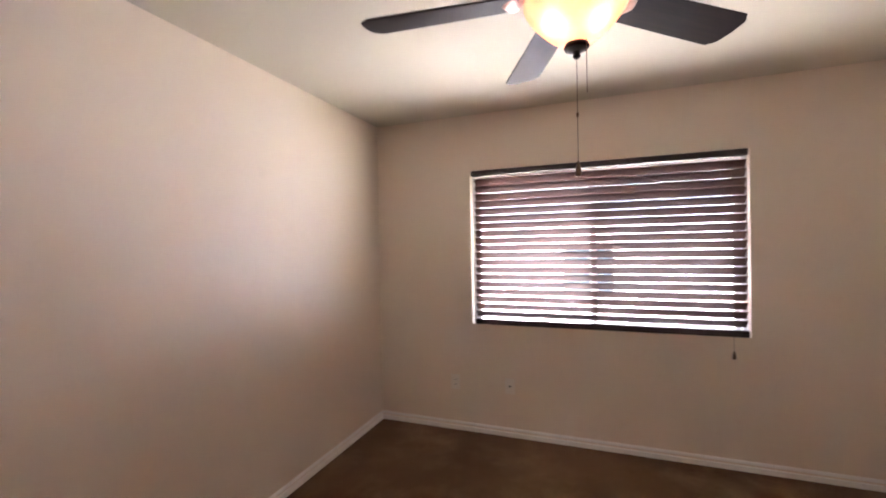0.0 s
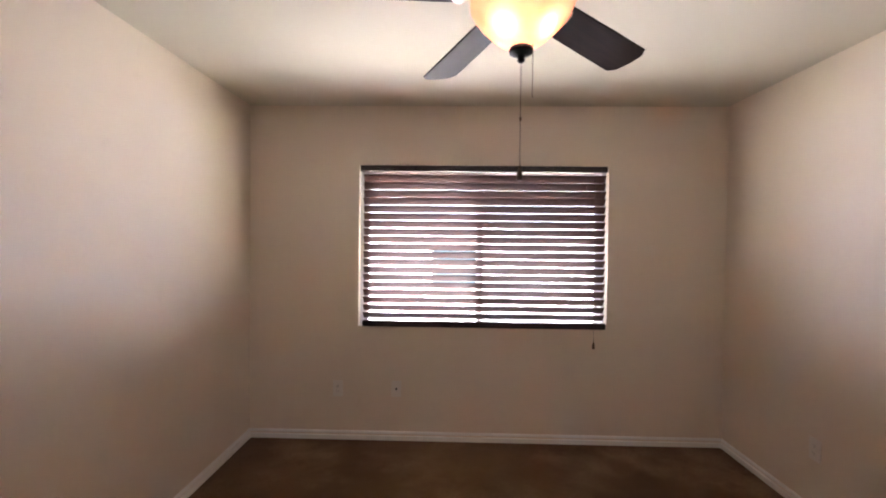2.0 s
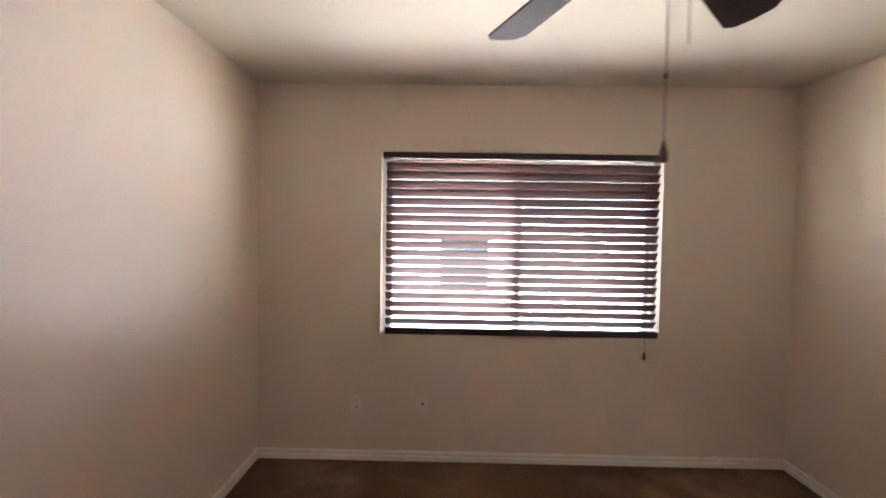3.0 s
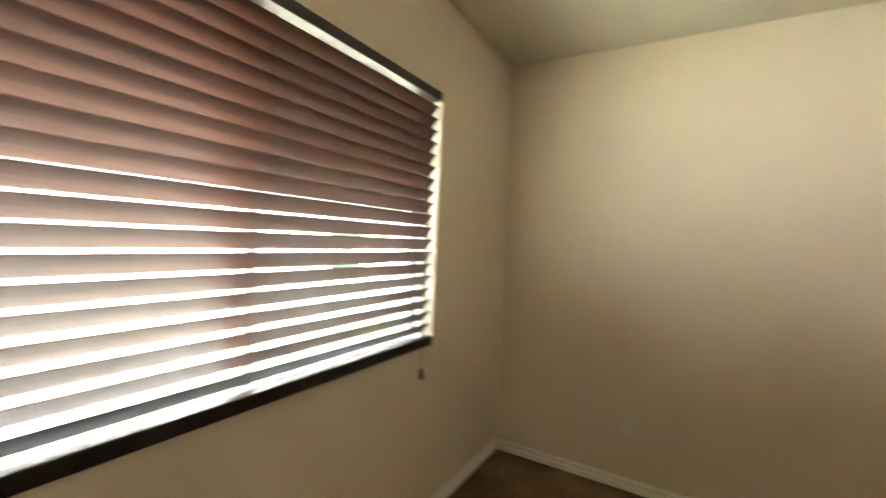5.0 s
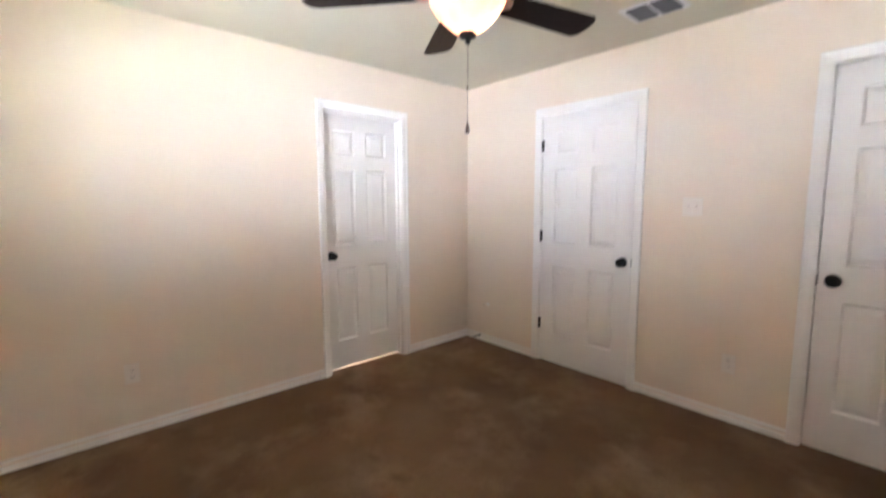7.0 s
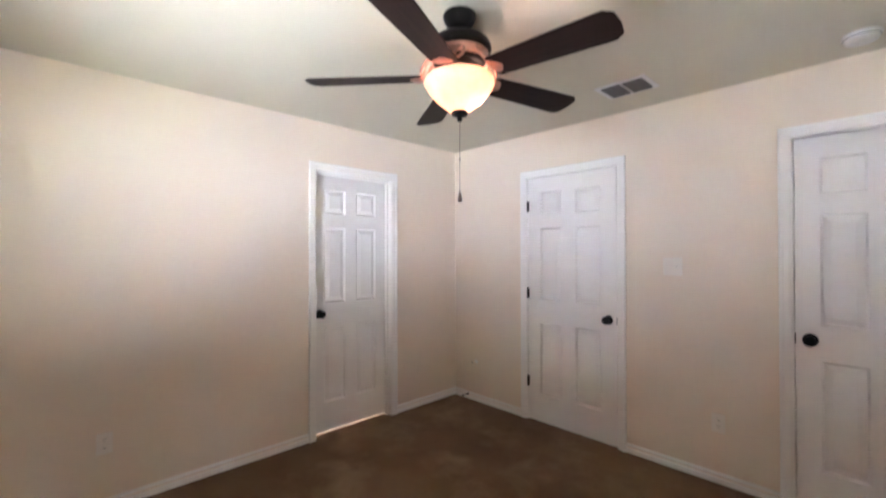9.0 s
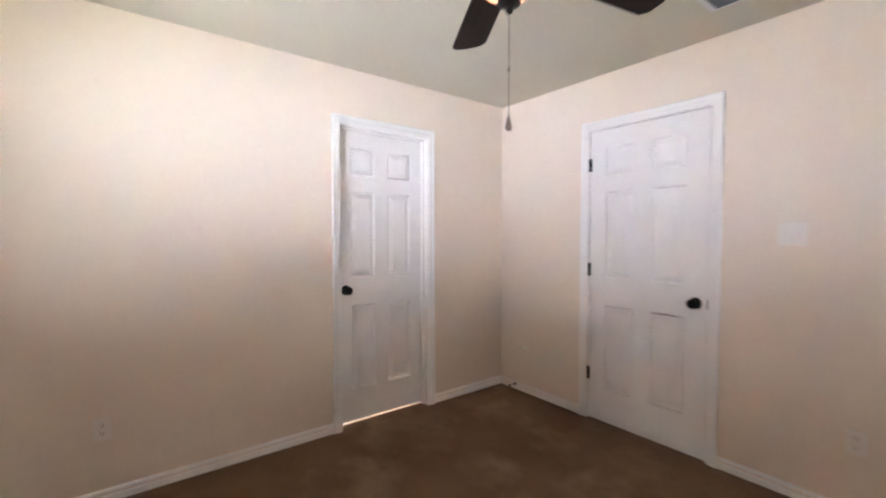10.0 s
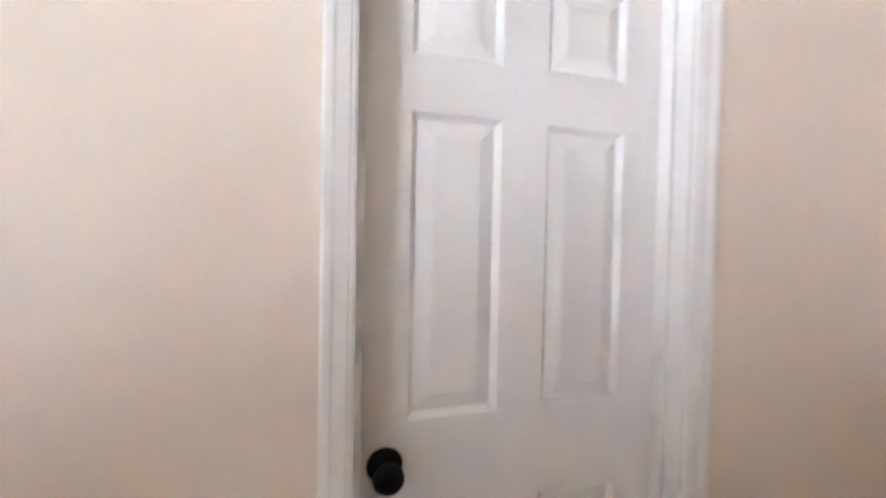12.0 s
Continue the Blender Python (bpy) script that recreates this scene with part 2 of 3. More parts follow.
def boxes(*dims, bevel=0.0):
    bm = bmesh.new()
    for d in dims:
        box(bm, *d, bevel=bevel)
    return bm


def smooth(ob, angle=40):
    me = ob.data
    me.polygons.foreach_set("use_smooth", [True] * len(me.polygons))
    me.set_sharp_from_angle(angle=radians(angle))
    return ob


def lathe(profile, seg=32, m=None, closed=False):
    """Turns (radius, height) pairs round the z axis."""
    bm = bmesh.new()
    rings = []
    for r, z in profile:
        if r < 1e-5:
            rings.append([bm.verts.new((0, 0, z))])
        else:
            rings.append([bm.verts.new((r * math.cos(2 * math.pi * i / seg), r * math.sin(2 * math.pi * i / seg), z)) for i in range(seg)])
    for a, b in zip(rings, rings[1:]):
        for i in range(seg):
            j = (i + 1) % seg
            if len(a) == 1:
                bm.faces.new((a[0], b[j], b[i]))
            elif len(b) == 1:
                bm.faces.new((a[i], a[j], b[0]))
            else:
                bm.faces.new((a[i], a[j], b[j], b[i]))
    bmesh.ops.recalc_face_normals(bm, faces=bm.faces)
    if m is not None:
        bm.transform(m)
    return bm


def extrude_profile(points, x0, x1, skew0=0.0, skew1=0.0):
    """Runs a (y, z) outline along x. The skews shift each end by skew * z, for mitres."""
    bm = bmesh.new()
    a = [bm.verts.new((x0 + skew0 * z, y, z)) for y, z in points]
    b = [bm.verts.new((x1 + skew1 * z, y, z)) for y, z in points]
    n = len(points)
    for i in range(n):
        j = (i + 1) % n
        bm.faces.new((a[i], a[j], b[j], b[i]))
    bm.faces.new(a[::-1])
    bm.faces.new(b)
    bmesh.ops.recalc_face_normals(bm, faces=bm.faces)
    return bm


def tube(points, r, seg=8):
    bm = bmesh.new()
    pts = [Vector(p) for p in points]
    rings = []
    for i, p in enumerate(pts):
        d = (pts[min(i + 1, len(pts) - 1)] - pts[max(i - 1, 0)]).normalized()
        q = d.to_track_quat("Z", "Y")
        rings.append([bm.verts.new(p + q @ Vector((r * math.cos(2 * math.pi * k / seg), r * math.sin(2 * math.pi * k / seg), 0))) for k in range(seg)])
    for a, b in zip(rings, rings[1:]):
        for k in range(seg):
            bm.faces.new((a[k], a[(k + 1) % seg], b[(k + 1) % seg], b[k]))
    bm.faces.new(rings[0][::-1])
    bm.faces.new(rings[-1])
    bmesh.ops.recalc_face_normals(bm, faces=bm.faces)
    return bm


def structure(ob, label, category):
    return tagged(ob, label, category, kind="structure")


# ---- the shell of the room ----
ODX0, ODX1, ODZ = 0.785, 1.515, 2.065     # opening in the east wall, along y
def cell_slab(name, x0, x1, y0, y1, cells, material):
    """A floor or ceiling surface, with a slight unevenness."""
    bm = bmesh.new()
    nx = ny = cells
    g = [[bm.verts.new((x0 + (x1 - x0) * i / nx, y0 + (y1 - y0) * j / ny, 0)) for j in range(ny + 1)] for i in range(nx + 1)]
    for i in range(nx):
        for j in range(ny):
            bm.faces.new((g[i][j], g[i + 1][j], g[i + 1][j + 1], g[i][j + 1]))
    for v in bm.verts:
        v.co.z = 0.003 * noise.noise(v.co * 2.3) + 0.0022 * noise.noise(v.co * 14.0)
    ext = bmesh.ops.extrude_face_region(bm, geom=bm.faces[:])
    for v in [e for e in ext["geom"] if isinstance(e, bmesh.types.BMVert)]:
        v.co.z = -0.12
    bmesh.ops.recalc_face_normals(bm, faces=bm.faces)
    return smooth(part(name, bm, material))


floor = structure(cell_slab("floor", -0.03, RX + 0.074, -0.03, RY + 0.03, 120, M_CARPET),
                  "brown cut-pile carpet, worn and unevenly brushed", "carpet")
ceiling = structure(part("ceiling", boxes((-0.3, RX + 1.5, -1.6, RY + WT_OUT, RZ, RZ + 0.15)), M_CEIL),
                    "cream painted ceiling with fine texture", "ceiling")
wall_north = structure(part("wall_north", boxes(
    (-0.17, WX0, RY, RY + WT_OUT, -0.3, RZ), (WX1, RX + WT, RY, RY + WT_OUT, -0.3, RZ),
    (WX0, WX1, RY, RY + WT_OUT, -0.3, WZ0), (WX0, WX1, RY, RY + WT_OUT, WZ1, RZ)), M_WALL),
    "beige painted wall with a wide window opening", "wall")
wall_west = structure(part("wall_west", boxes((-0.17, 0, -1.6, RY, -0.3, RZ)), M_WALL),
                      "plain beige painted wall, satin sheen", "wall")
wall_east = structure(part("wall_east", boxes(
    (RX, RX + WT, -WT, ODX0, -0.1, RZ), (RX, RX + WT, ODX1, RY, -0.1, RZ), (RX, RX + WT, ODX0, ODX1, ODZ, RZ)), M_WALL),
    "beige painted wall around a narrow recessed door", "wall")
BX0, BX1, CX0, CX1, ODB = 1.743, 2.547, 0.068, 0.797, 2.065
wall_south = structure(part("wall_south", boxes(
    (0, CX0, -WT, 0, -0.1, RZ), (CX1, BX0, -WT, 0, -0.1, RZ), (BX1, RX, -WT, 0, -0.1, RZ),
    (CX0, CX1, -WT, 0, ODB, RZ), (BX0, BX1, -WT, 0, ODB, RZ)), M_WALL),
    "beige painted wall with two white doors", "wall")
# unseen shell added to close the spaces behind the doors from sky light
structure(part("wall_behind_doors", boxes((0, RX + 1.5, -1.6, -1.48, -0.1, RZ), (RX + 1.38, RX + 1.5, -1.48, RY, -0.1, RZ),
                                  (RX + WT, RX + 1.38, -0.3, -0.18, -0.1, RZ), (RX + WT, RX + 1.38, 2.2, 2.32, -0.1, RZ)), M_WALL),
          "unseen plain beige walls added behind the closed doors", "wall")
structure(part("floor_behind_doors", boxes((-0.17, RX + 1.5, -1.6, -0.034, -0.12, -0.004)), M_CARPET), "unseen brown carpet added behind the closed doors", "carpet")
structure(part("floor_side", boxes((RX + 0.078, RX + 1.5, -0.03, RY, -0.12, -0.002)), M_TILE), "pale tiled floor behind the narrow door", "tile floor")

BASE = [(0, 0), (0.0150, 0), (0.0150, 0.0280), (0.0142, 0.0305), (0.0120, 0.0318), (0, 0.0318)]
CAP = [(0, 0.0445), (0.0105, 0.0445), (0.0126, 0.0456), (0.0134, 0.0490), (0.0126, 0.0540), (0.0102, 0.0590), (0.0066, 0.0622), (0.0030, 0.0635), (0, 0.0635)]


def baseboard(x, y, rz, length, cut0=0.0, cut1=0.0):
    """A low board and, above a strip of bare wall, a rounded cap."""
    bm = extrude_profile(BASE, cut0, length - cut1)
    cap = extrude_profile(CAP, cut0, length - cut1)
    tmp = bpy.data.meshes.new("cap")
    cap.to_mesh(tmp)
    cap.free()
    bm.from_mesh(tmp)
    bpy.data.meshes.remove(tmp)
    ob = part("baseboard", bm, M_TRIM)
    ob.matrix_world = pose(x, y, 0.004, 0, 0, rz)
    return structure(ob, "white painted wooden baseboard with a grooved profile", "baseboard")


baseboard(0, RY, -90, RY)                                # west wall
baseboard(RX, RY, 180, RX, 0.015, 0.015)                 # under the window
baseboard(RX, 1.556, 90, RY - 1.556)                     # east wall, window side
baseboard(RX, 0, 90, 0.744)                              # east wall, corner
baseboard(2.586, 0, 0, RX - 2.586, 0, 0.015)
baseboard(0.838, 0, 0, 1.704 - 0.838)

# ---- doors ----
PANEL_Z = ((0.235, 0.828), (1.016, 1.614), (1.722, 1.915))
CASE = [(0.0, 0.0), (0.0, 0.007), (0.004, 0.0095), (0.010, 0.0095), (0.013, 0.0115), (0.034, 0.013), (0.041, 0.0165), (0.052, 0.0175), (0.057, 0.015), (0.057, 0.0)]


def door_panel_mesh(w, h):
    """A moulded panel: a groove round a raised field."""
    bm = bmesh.new()
    rings = []
    for inset, d in ((0.0, 0.0), (0.005, -0.0050), (0.011, -0.0125), (0.014, -0.0130), (0.043, -0.0030), (0.047, -0.0022)):
        rings.append([bm.verts.new(p) for p in ((inset, d, inset), (w - inset, d, inset), (w - inset, d, h - inset), (inset, d, h - inset))])
    for a, b in zip(rings, rings[1:]):
        for i in range(4):
            j = (i + 1) % 4
            bm.faces.new((a[j], a[i], b[i], b[j]))
    bm.faces.new(rings[-1][::-1])
    bmesh.ops.recalc_face_normals(bm, faces=bm.faces)
    for f in bm.faces:
        if f.normal.y < 0:
            bmesh.ops.reverse_faces(bm, faces=bm.faces[:])
            break
    return bm


def casing_leg(length, mitre0, mitre1):
    bm = bmesh.new()
    a = [bm.verts.new((u, v, mitre0 * u)) for u, v in CASE]
    b = [bm.verts.new((u, v, length + mitre1 * u)) for u, v in CASE]
    n = len(CASE)
    for i in range(n):
        bm.faces.new((a[i], a[(i + 1) % n], b[(i + 1) % n], b[i]))
    bm.faces.new(a)
    bm.faces.new(b[::-1])
    bmesh.ops.recalc_face_normals(bm, faces=bm.faces)
    return bm


def knob(parent, x, y, z):
    k = smooth(part("door_knob", lathe([(0, 0), (0.033, 0), (0.033, 0.004), (0.030, 0.008), (0.014, 0.010), (0.0115, 0.014), (0.0115, 0.030),
                                        (0.016, 0.034), (0.0245, 0.040), (0.0285, 0.048), (0.0285, 0.055), (0.0245, 0.062), (0.015, 0.0665), (0, 0.068)], 28,
                                       Matrix.Translation((x, y, z)) @ Matrix.Rotation(radians(-90), 4, "X")), M_BLACK, parent, "dark bronze round door knob"), 50)
    smooth(part("rose", lathe([(0.0335, 0.0005), (0.0345, 0.003), (0.0335, 0.006), (0.031, 0.0085)], 28,
                              Matrix.Translation((x, y, z)) @ Matrix.Rotation(radians(-90), 4, "X")), M_BLACK, k))
    return k


def door(name, m, x0, x1, cols, recess, knob_x, knob_z, hinge_x, depth, label, top=2.035):
    """A six-panel door in its frame. Local x runs along the wall, y out of it into the room."""
    d = new(name)
    d.matrix_world = m
    structure(d, label, "door")
    g, j = 0.005, 0.018
    # leaf: stiles, rails and back; the panels sit in its gaps
    z0, f = 0.0085, -recess
    dims = [(x0, cols[0][0], f - 0.0143, f, z0, top), (cols[0][1], cols[1][0], f - 0.0143, f, z0, top), (cols[1][1], x1, f - 0.0143, f, z0, top)]
    zs = [z0] + [v for p in PANEL_Z for v in p] + [top]
    for a, b in zip(zs[0::2], zs[1::2]):
        for c in cols:
            dims.append((c[0], c[1], f - 0.0143, f, a, b))
    dims.append((x0, x1, f - 0.035, f - 0.0145, z0, top))
    leaf = part("leaf", boxes(*dims), M_DOOR, d, "white painted six-panel door leaf")
    for c in cols:
        for a, b in PANEL_Z:
            bm = door_panel_mesh(c[1] - c[0], b - a)
            bm.transform(Matrix.Translation((c[0], f, a)))
            part("panel", bm, M_DOOR, leaf)
    # frame
    for a, b in ((x0 - g - j, x0 - g), (x1 + g, x1 + g + j)):
        part("jamb", boxes((a, b, -depth, 0.0015, 0.0, top + g)), M_TRIM, d)
    part("head_jamb", boxes((x0 - g - j, x1 + g + j, -depth, 0.0015, top + g, top + g + j)), M_TRIM, d)
    s0, s1 = (f + 0.001, f + 0.034) if recess > 0.03 else (f - 0.072, f - 0.036)
    for a, b in ((x0 - g + 0.0003, x0 + 0.008), (x1 - 0.008, x1 + g - 0.0003)):
        part("stop_strip", boxes((a, b, s0, s1, 0.0, top + g - 0.0003), bevel=0.001), M_TRIM, d)
    part("stop_strip", boxes((x0 + 0.0085, x1 - 0.0085, s0, s1, top - 0.008, top + g - 0.0003), bevel=0.001), M_TRIM, d)
    # casing, mitred at the head
    r = 0.006
    for xa, flip in ((x0 - g - r, -1), (x1 + g + r, 1)):
        bm = casing_leg(top + g + r, 0, 1)
        if flip < 0:
            bm.transform(Matrix.Diagonal((-1, 1, 1, 1)))
            bmesh.ops.reverse_faces(bm, faces=bm.faces[:])
        bm.transform(Matrix.Translation((xa, 0.002, 0)))
        part("casing", bm, M_TRIM, d)
    w = (x1 - x0) + 2 * (g + r)
    bm = casing_leg(w, -1, 1)
    bm.transform(Matrix(((0, 0, 1, x0 - g - r), (0, 1, 0, 0.002), (1, 0, 0, top + g + r), (0, 0, 0, 1))))
    bmesh.ops.recalc_face_normals(bm, faces=bm.faces)
    part("casing", bm, M_TRIM, d)
    knob(d, knob_x, f, knob_z)
    near = x1 if knob_x > (x0 + x1) / 2 else x0
    if hinge_x is not None:
        for z in (1.805, 1.07, 0.328):
            h = smooth(part("hinge", lathe([(0, -0.046), (0.0045, -0.046), (0.0065, -0.043), (0.0065, 0.043), (0.0045, 0.046), (0, 0.050)], 14,
                                           Matrix.Translation((hinge_x, 0.0075, z))), M_HINGE, d, "black steel butt hinge"), 40)
            sgn = 1 if hinge_x > (x0 + x1) / 2 else -1
            part("hinge_leaf", boxes((hinge_x - 0.012 * (sgn > 0), hinge_x + 0.012 * (sgn < 0), f + 0.0004, f + 0.002, z - 0.043, z + 0.043)), M_HINGE, h)
    sgn = 1 if near == x1 else -1
    part("latch_plate", boxes((near - 0.0015 if sgn > 0 else near - 0.0036, near + 0.0036 if sgn > 0 else near + 0.0015, f - 0.03, f + 0.0012, knob_z - 0.028, knob_z + 0.028)),
         M_HINGE, d, "black latch plate")
    return d


# narrow recessed door in the east wall, local x = world y
door("door_1", pose(RX, 0, 0, 0, 0, 90), 0.8075, 1.4925, ((0.911, 1.104), (1.207, 1.395)), 0.072, 1.437, 0.935, None, WT,
     "white six-panel door, closed, set deep in its white frame")
door("door_2", pose(0, 0, 0), 1.765, 2.525, ((1.885, 2.092), (2.205, 2.410)), 0.003, 1.826, 0.918, 2.5265, WT,
     "wide white six-panel door, closed, with black hinges and knob")
door("door_3", pose(0, 0, 0), 0.09, 0.775, ((0.195, 0.384), (0.487, 0.671)), 0.010, 0.713, 0.938, 0.0885, WT,
     "narrow white six-panel door, closed, beside the plain wall")

# ---- window ----
win = new("window_1")
structure(win, "white vinyl sliding window behind dark wooden blinds", "window")
FY0, FY1 = RY + 0.054, RY + 0.119
FW, SW = 0.030, 0.034     # frame and sash widths
fr = part("window_frame", boxes((WX0, WX0 + FW, FY0, FY1, WZ0, WZ1), (WX1 - FW, WX1, FY0, FY1, WZ0, WZ1),
                                (WX0 + FW, WX1 - FW, FY0, FY1, WZ0, WZ0 + 0.012), (WX0 + FW, WX1 - FW, FY0, FY1, WZ1 - FW, WZ1)), M_VINYL, win)
for a, b, y in ((WX0 + FW, 1.692, FY0 + 0.010), (1.645, WX1 - FW, FY0 + 0.038)):
    z0, z1 = WZ0 + 0.012, WZ1 - FW
    sash = part("sash", boxes((a, a + SW, y, y + 0.022, z0, z1), (b - SW, b, y, y + 0.022, z0, z1),
                              (a + SW, b - SW, y, y + 0.022, z0, z0 + 0.020), (a + SW, b - SW, y, y + 0.022, z1 - 0.035, z1)), M_VINYL, win)
    pane = part("pane", boxes((a + SW, b - SW, y + 0.009, y + 0.013, z0 + 0.020, z1 - 0.035)), M_GLASS, sash, "clear window glass")
    pane.visible_shadow = False
part("insect_screen", boxes((1.692, WX1 - 0.046, FY1 + 0.004, FY1 + 0.0048, WZ0 + 0.030, WZ1 - 0.046)), M_SCREEN, win, "dark insect screen outside one half")
part("window_sill", boxes((WX0 + 0.002, WX1 - 0.002, RY + 0.002, FY0 - 0.001, WZ0 - 0.006, WZ0 + 0.004), bevel=0.001), M_TRIM, win)

# ---- blinds ----
blind = new("window_blind")
blind.location = ((WX0 + WX1) / 2, RY + 0.03, WZ0)
tagged(blind, "dark brown wooden venetian blind, lowered with its slats half tilted", "window blind")
BLX, BLY, BLZ = blind.location
TILT, SLAT_W, PITCH, NSLAT = radians(48.5), 0.0635, 0.0553, 19


def local(bm):
    bm.transform(Matrix.Translation((-BLX, -BLY, -BLZ)))
    return bm


part("headrail", local(boxes((0.803, 2.566, RY - 0.004, RY + 0.050, 1.950, 1.990), bevel=0.003)), M_RAIL, blind, "dark wooden headrail")
ct, st = math.cos(-TILT), math.sin(-TILT)


def slat_outline(u0, u1):
    """The tilted cross-section between two shares of the slat's width."""
    us = [u0, (u0 + u1) / 2, u1]
    up_line = [(SLAT_W * (u - 0.5), 0.0015) for u in us]
    low_line = [(SLAT_W * (u - 0.5), -0.0015) for u in us][::-1]
    return [(a * ct - b * st, a * st + b * ct) for a, b in up_line + low_line]


LADDERS = (0.94, 1.685, 2.425)
slat_me = bpy.data.meshes.new("slat")
cuts = [0.824 - BLX] + [v for lx in (LADDERS[0], LADDERS[2]) for v in (lx - BLX - 0.005, lx - BLX + 0.005)] + [2.561 - BLX]
joined = bmesh.new()
for k, (a, b) in enumerate(zip(cuts, cuts[1:])):
    for u0, u1 in (((0.0, 1.0),) if k % 2 == 0 else ((0.0, 0.486), (0.514, 1.0))):
        piece = extrude_profile(slat_outline(u0, u1), a, b)
        tmp = bpy.data.meshes.new("piece")
        piece.to_mesh(tmp)
        piece.free()
        joined.from_mesh(tmp)
        bpy.data.meshes.remove(tmp)
joined.to_mesh(slat_me)
joined.free()
slat_me.materials.append(M_SLAT)
front = SLAT_W / 2 * math.sin(TILT)
for i in range(NSLAT):
    s = new("slat", slat_me)
    s.parent = blind
    wob = 0.0006 * math.sin(i * 2.4) + 0.0004 * math.sin(i * 5.1)
    s.matrix_basis = pose(0.0008 * math.sin(i * 3.7), RY + 0.008 + SLAT_W / 2 * math.cos(TILT) - BLY, 1.926 - PITCH * i - front + wob - BLZ,
                          0.4 * math.sin(i * 1.9), 0.03 * math.sin(i * 1.3), 0)
part("bottom_rail", local(boxes((0.824, 2.566, RY - 0.008, RY + 0.028, 0.829, 0.871), bevel=0.004)), M_RAIL, blind, "dark wooden bottom rail")
for lx in LADDERS:
    for ly in (RY + 0.005, RY + 0.052):
        part("ladder_cord", local(boxes((lx - 0.0006, lx + 0.0006, ly - 0.0005, ly + 0.0005, 0.872, 1.950))), M_CORD, blind)
part("pull_cord", local(tube([(2.478, RY - 0.010, 1.955), (2.479, RY - 0.013, 1.4), (2.481, RY - 0.012, 0.735)], 0.0011, 6)), M_CORD, blind)
smooth(part("tassel", local(lathe([(0, 0.030), (0.004, 0.029), (0.006, 0.022), (0.009, 0.006), (0.0105, -0.010), (0.009, -0.018), (0, -0.019)], 14,
                                  Matrix.Translation((2.481, RY - 0.012, 0.711)))), M_TASSEL, blind, "small brown wooden tassel"))

# ---- ceiling fan ----
fan = new("ceiling_fan")
fan.location = (FAN[0], FAN[1], RZ)
tagged(fan, "dark bronze five-blade ceiling fan with a lit amber glass bowl", "ceiling fan")


def up(z):
    return Matrix.Translation((0, 0, z - RZ))


smooth(part("canopy", lathe([(0.0, RZ - 0.0005), (0.068, RZ - 0.0005), (0.070, 2.406), (0.067, 2.392), (0.058, 2.376), (0.042, 2.362), (0.024, 2.355), (0.0, 2.353)], 36, up(0)), M_BLACK, fan))
smooth(part("downrod", lathe([(0, 2.356), (0.0125, 2.356), (0.0125, 2.330), (0, 2.330)], 20, up(0)), M_BLACK, fan))
smooth(part("motor_housing", lathe([(0, 2.338), (0.030, 2.338), (0.038, 2.330), (0.066, 2.324), (0.100, 2.312), (0.122, 2.296), (0.132, 2.276), (0.134, 2.262), (0.130, 2.254), (0.118, 2.250),
                                    (0.112, 2.212), (0.100, 2.196), (0.060, 2.190), (0, 2.190)], 48, up(0)), M_BLACK, fan), 30)
smooth(part("motor_band", lathe([(0.1185, 2.249), (0.1215, 2.246), (0.1180, 2.228), (0.1165, 2.214), (0.1130, 2.210)], 48, up(0)), M_COPPER, fan, "copper-toned band"))
smooth(part("light_fitter", lathe([(0, 2.190), (0.052, 2.190), (0.056, 2.180), (0.046, 2.170), (0.058, 2.160), (0.072, 2.156), (0.074, 2.150), (0.068, 2.147), (0.03, 2.149), (0, 2.149)], 40, up(0)), M_COPPER, fan, "copper-toned light fitter"), 30)
bowl = smooth(part("glass_bowl", lathe([(0.128, 2.150), (0.140, 2.146), (0.147, 2.134), (0.1475, 2.120), (0.137, 2.098), (0.119, 2.074), (0.096, 2.050), (0.074, 2.030), (0.053, 2.015), (0.034, 2.006), (0.004, 2.000),
                                        (0.004, 2.004), (0.020, 2.006), (0.033, 2.010), (0.051, 2.019), (0.071, 2.034), (0.093, 2.054), (0.115, 2.077), (0.133, 2.100), (0.1425, 2.120), (0.143, 2.133), (0.137, 2.142), (0.127, 2.146)], 48, up(0)),
                    M_BOWL, fan, "glowing amber alabaster glass bowl"), 60)
smooth(part("finial", lathe([(0, 2.018), (0.032, 2.014), (0.036, 2.004), (0.033, 1.998), (0.020, 1.993), (0.012, 1.990), (0.010, 1.984), (0.012, 1.978), (0.007, 1.972), (0, 1.970)], 28, up(-0.007)), M_BLACK, fan, "dark bronze finial"), 40)
for bx, by in ((-0.046, -0.050), (0.052, -0.042)):
    part("lamp_holder", lathe([(0, 2.149), (0.013, 2.149), (0.013, 2.128), (0, 2.128)], 16, up(0) @ Matrix.Translation((bx, by, 0))), M_PLATE, fan)


def blade_outline():
    """Half-widths along the length, clipped corners at the tip."""
    return [(0.160, 0.050), (0.172, 0.062), (0.40, 0.070), (0.600, 0.076), (0.622, 0.076), (0.632, 0.066), (0.640, 0.062), (0.650, 0.050), (0.656, 0.0)]


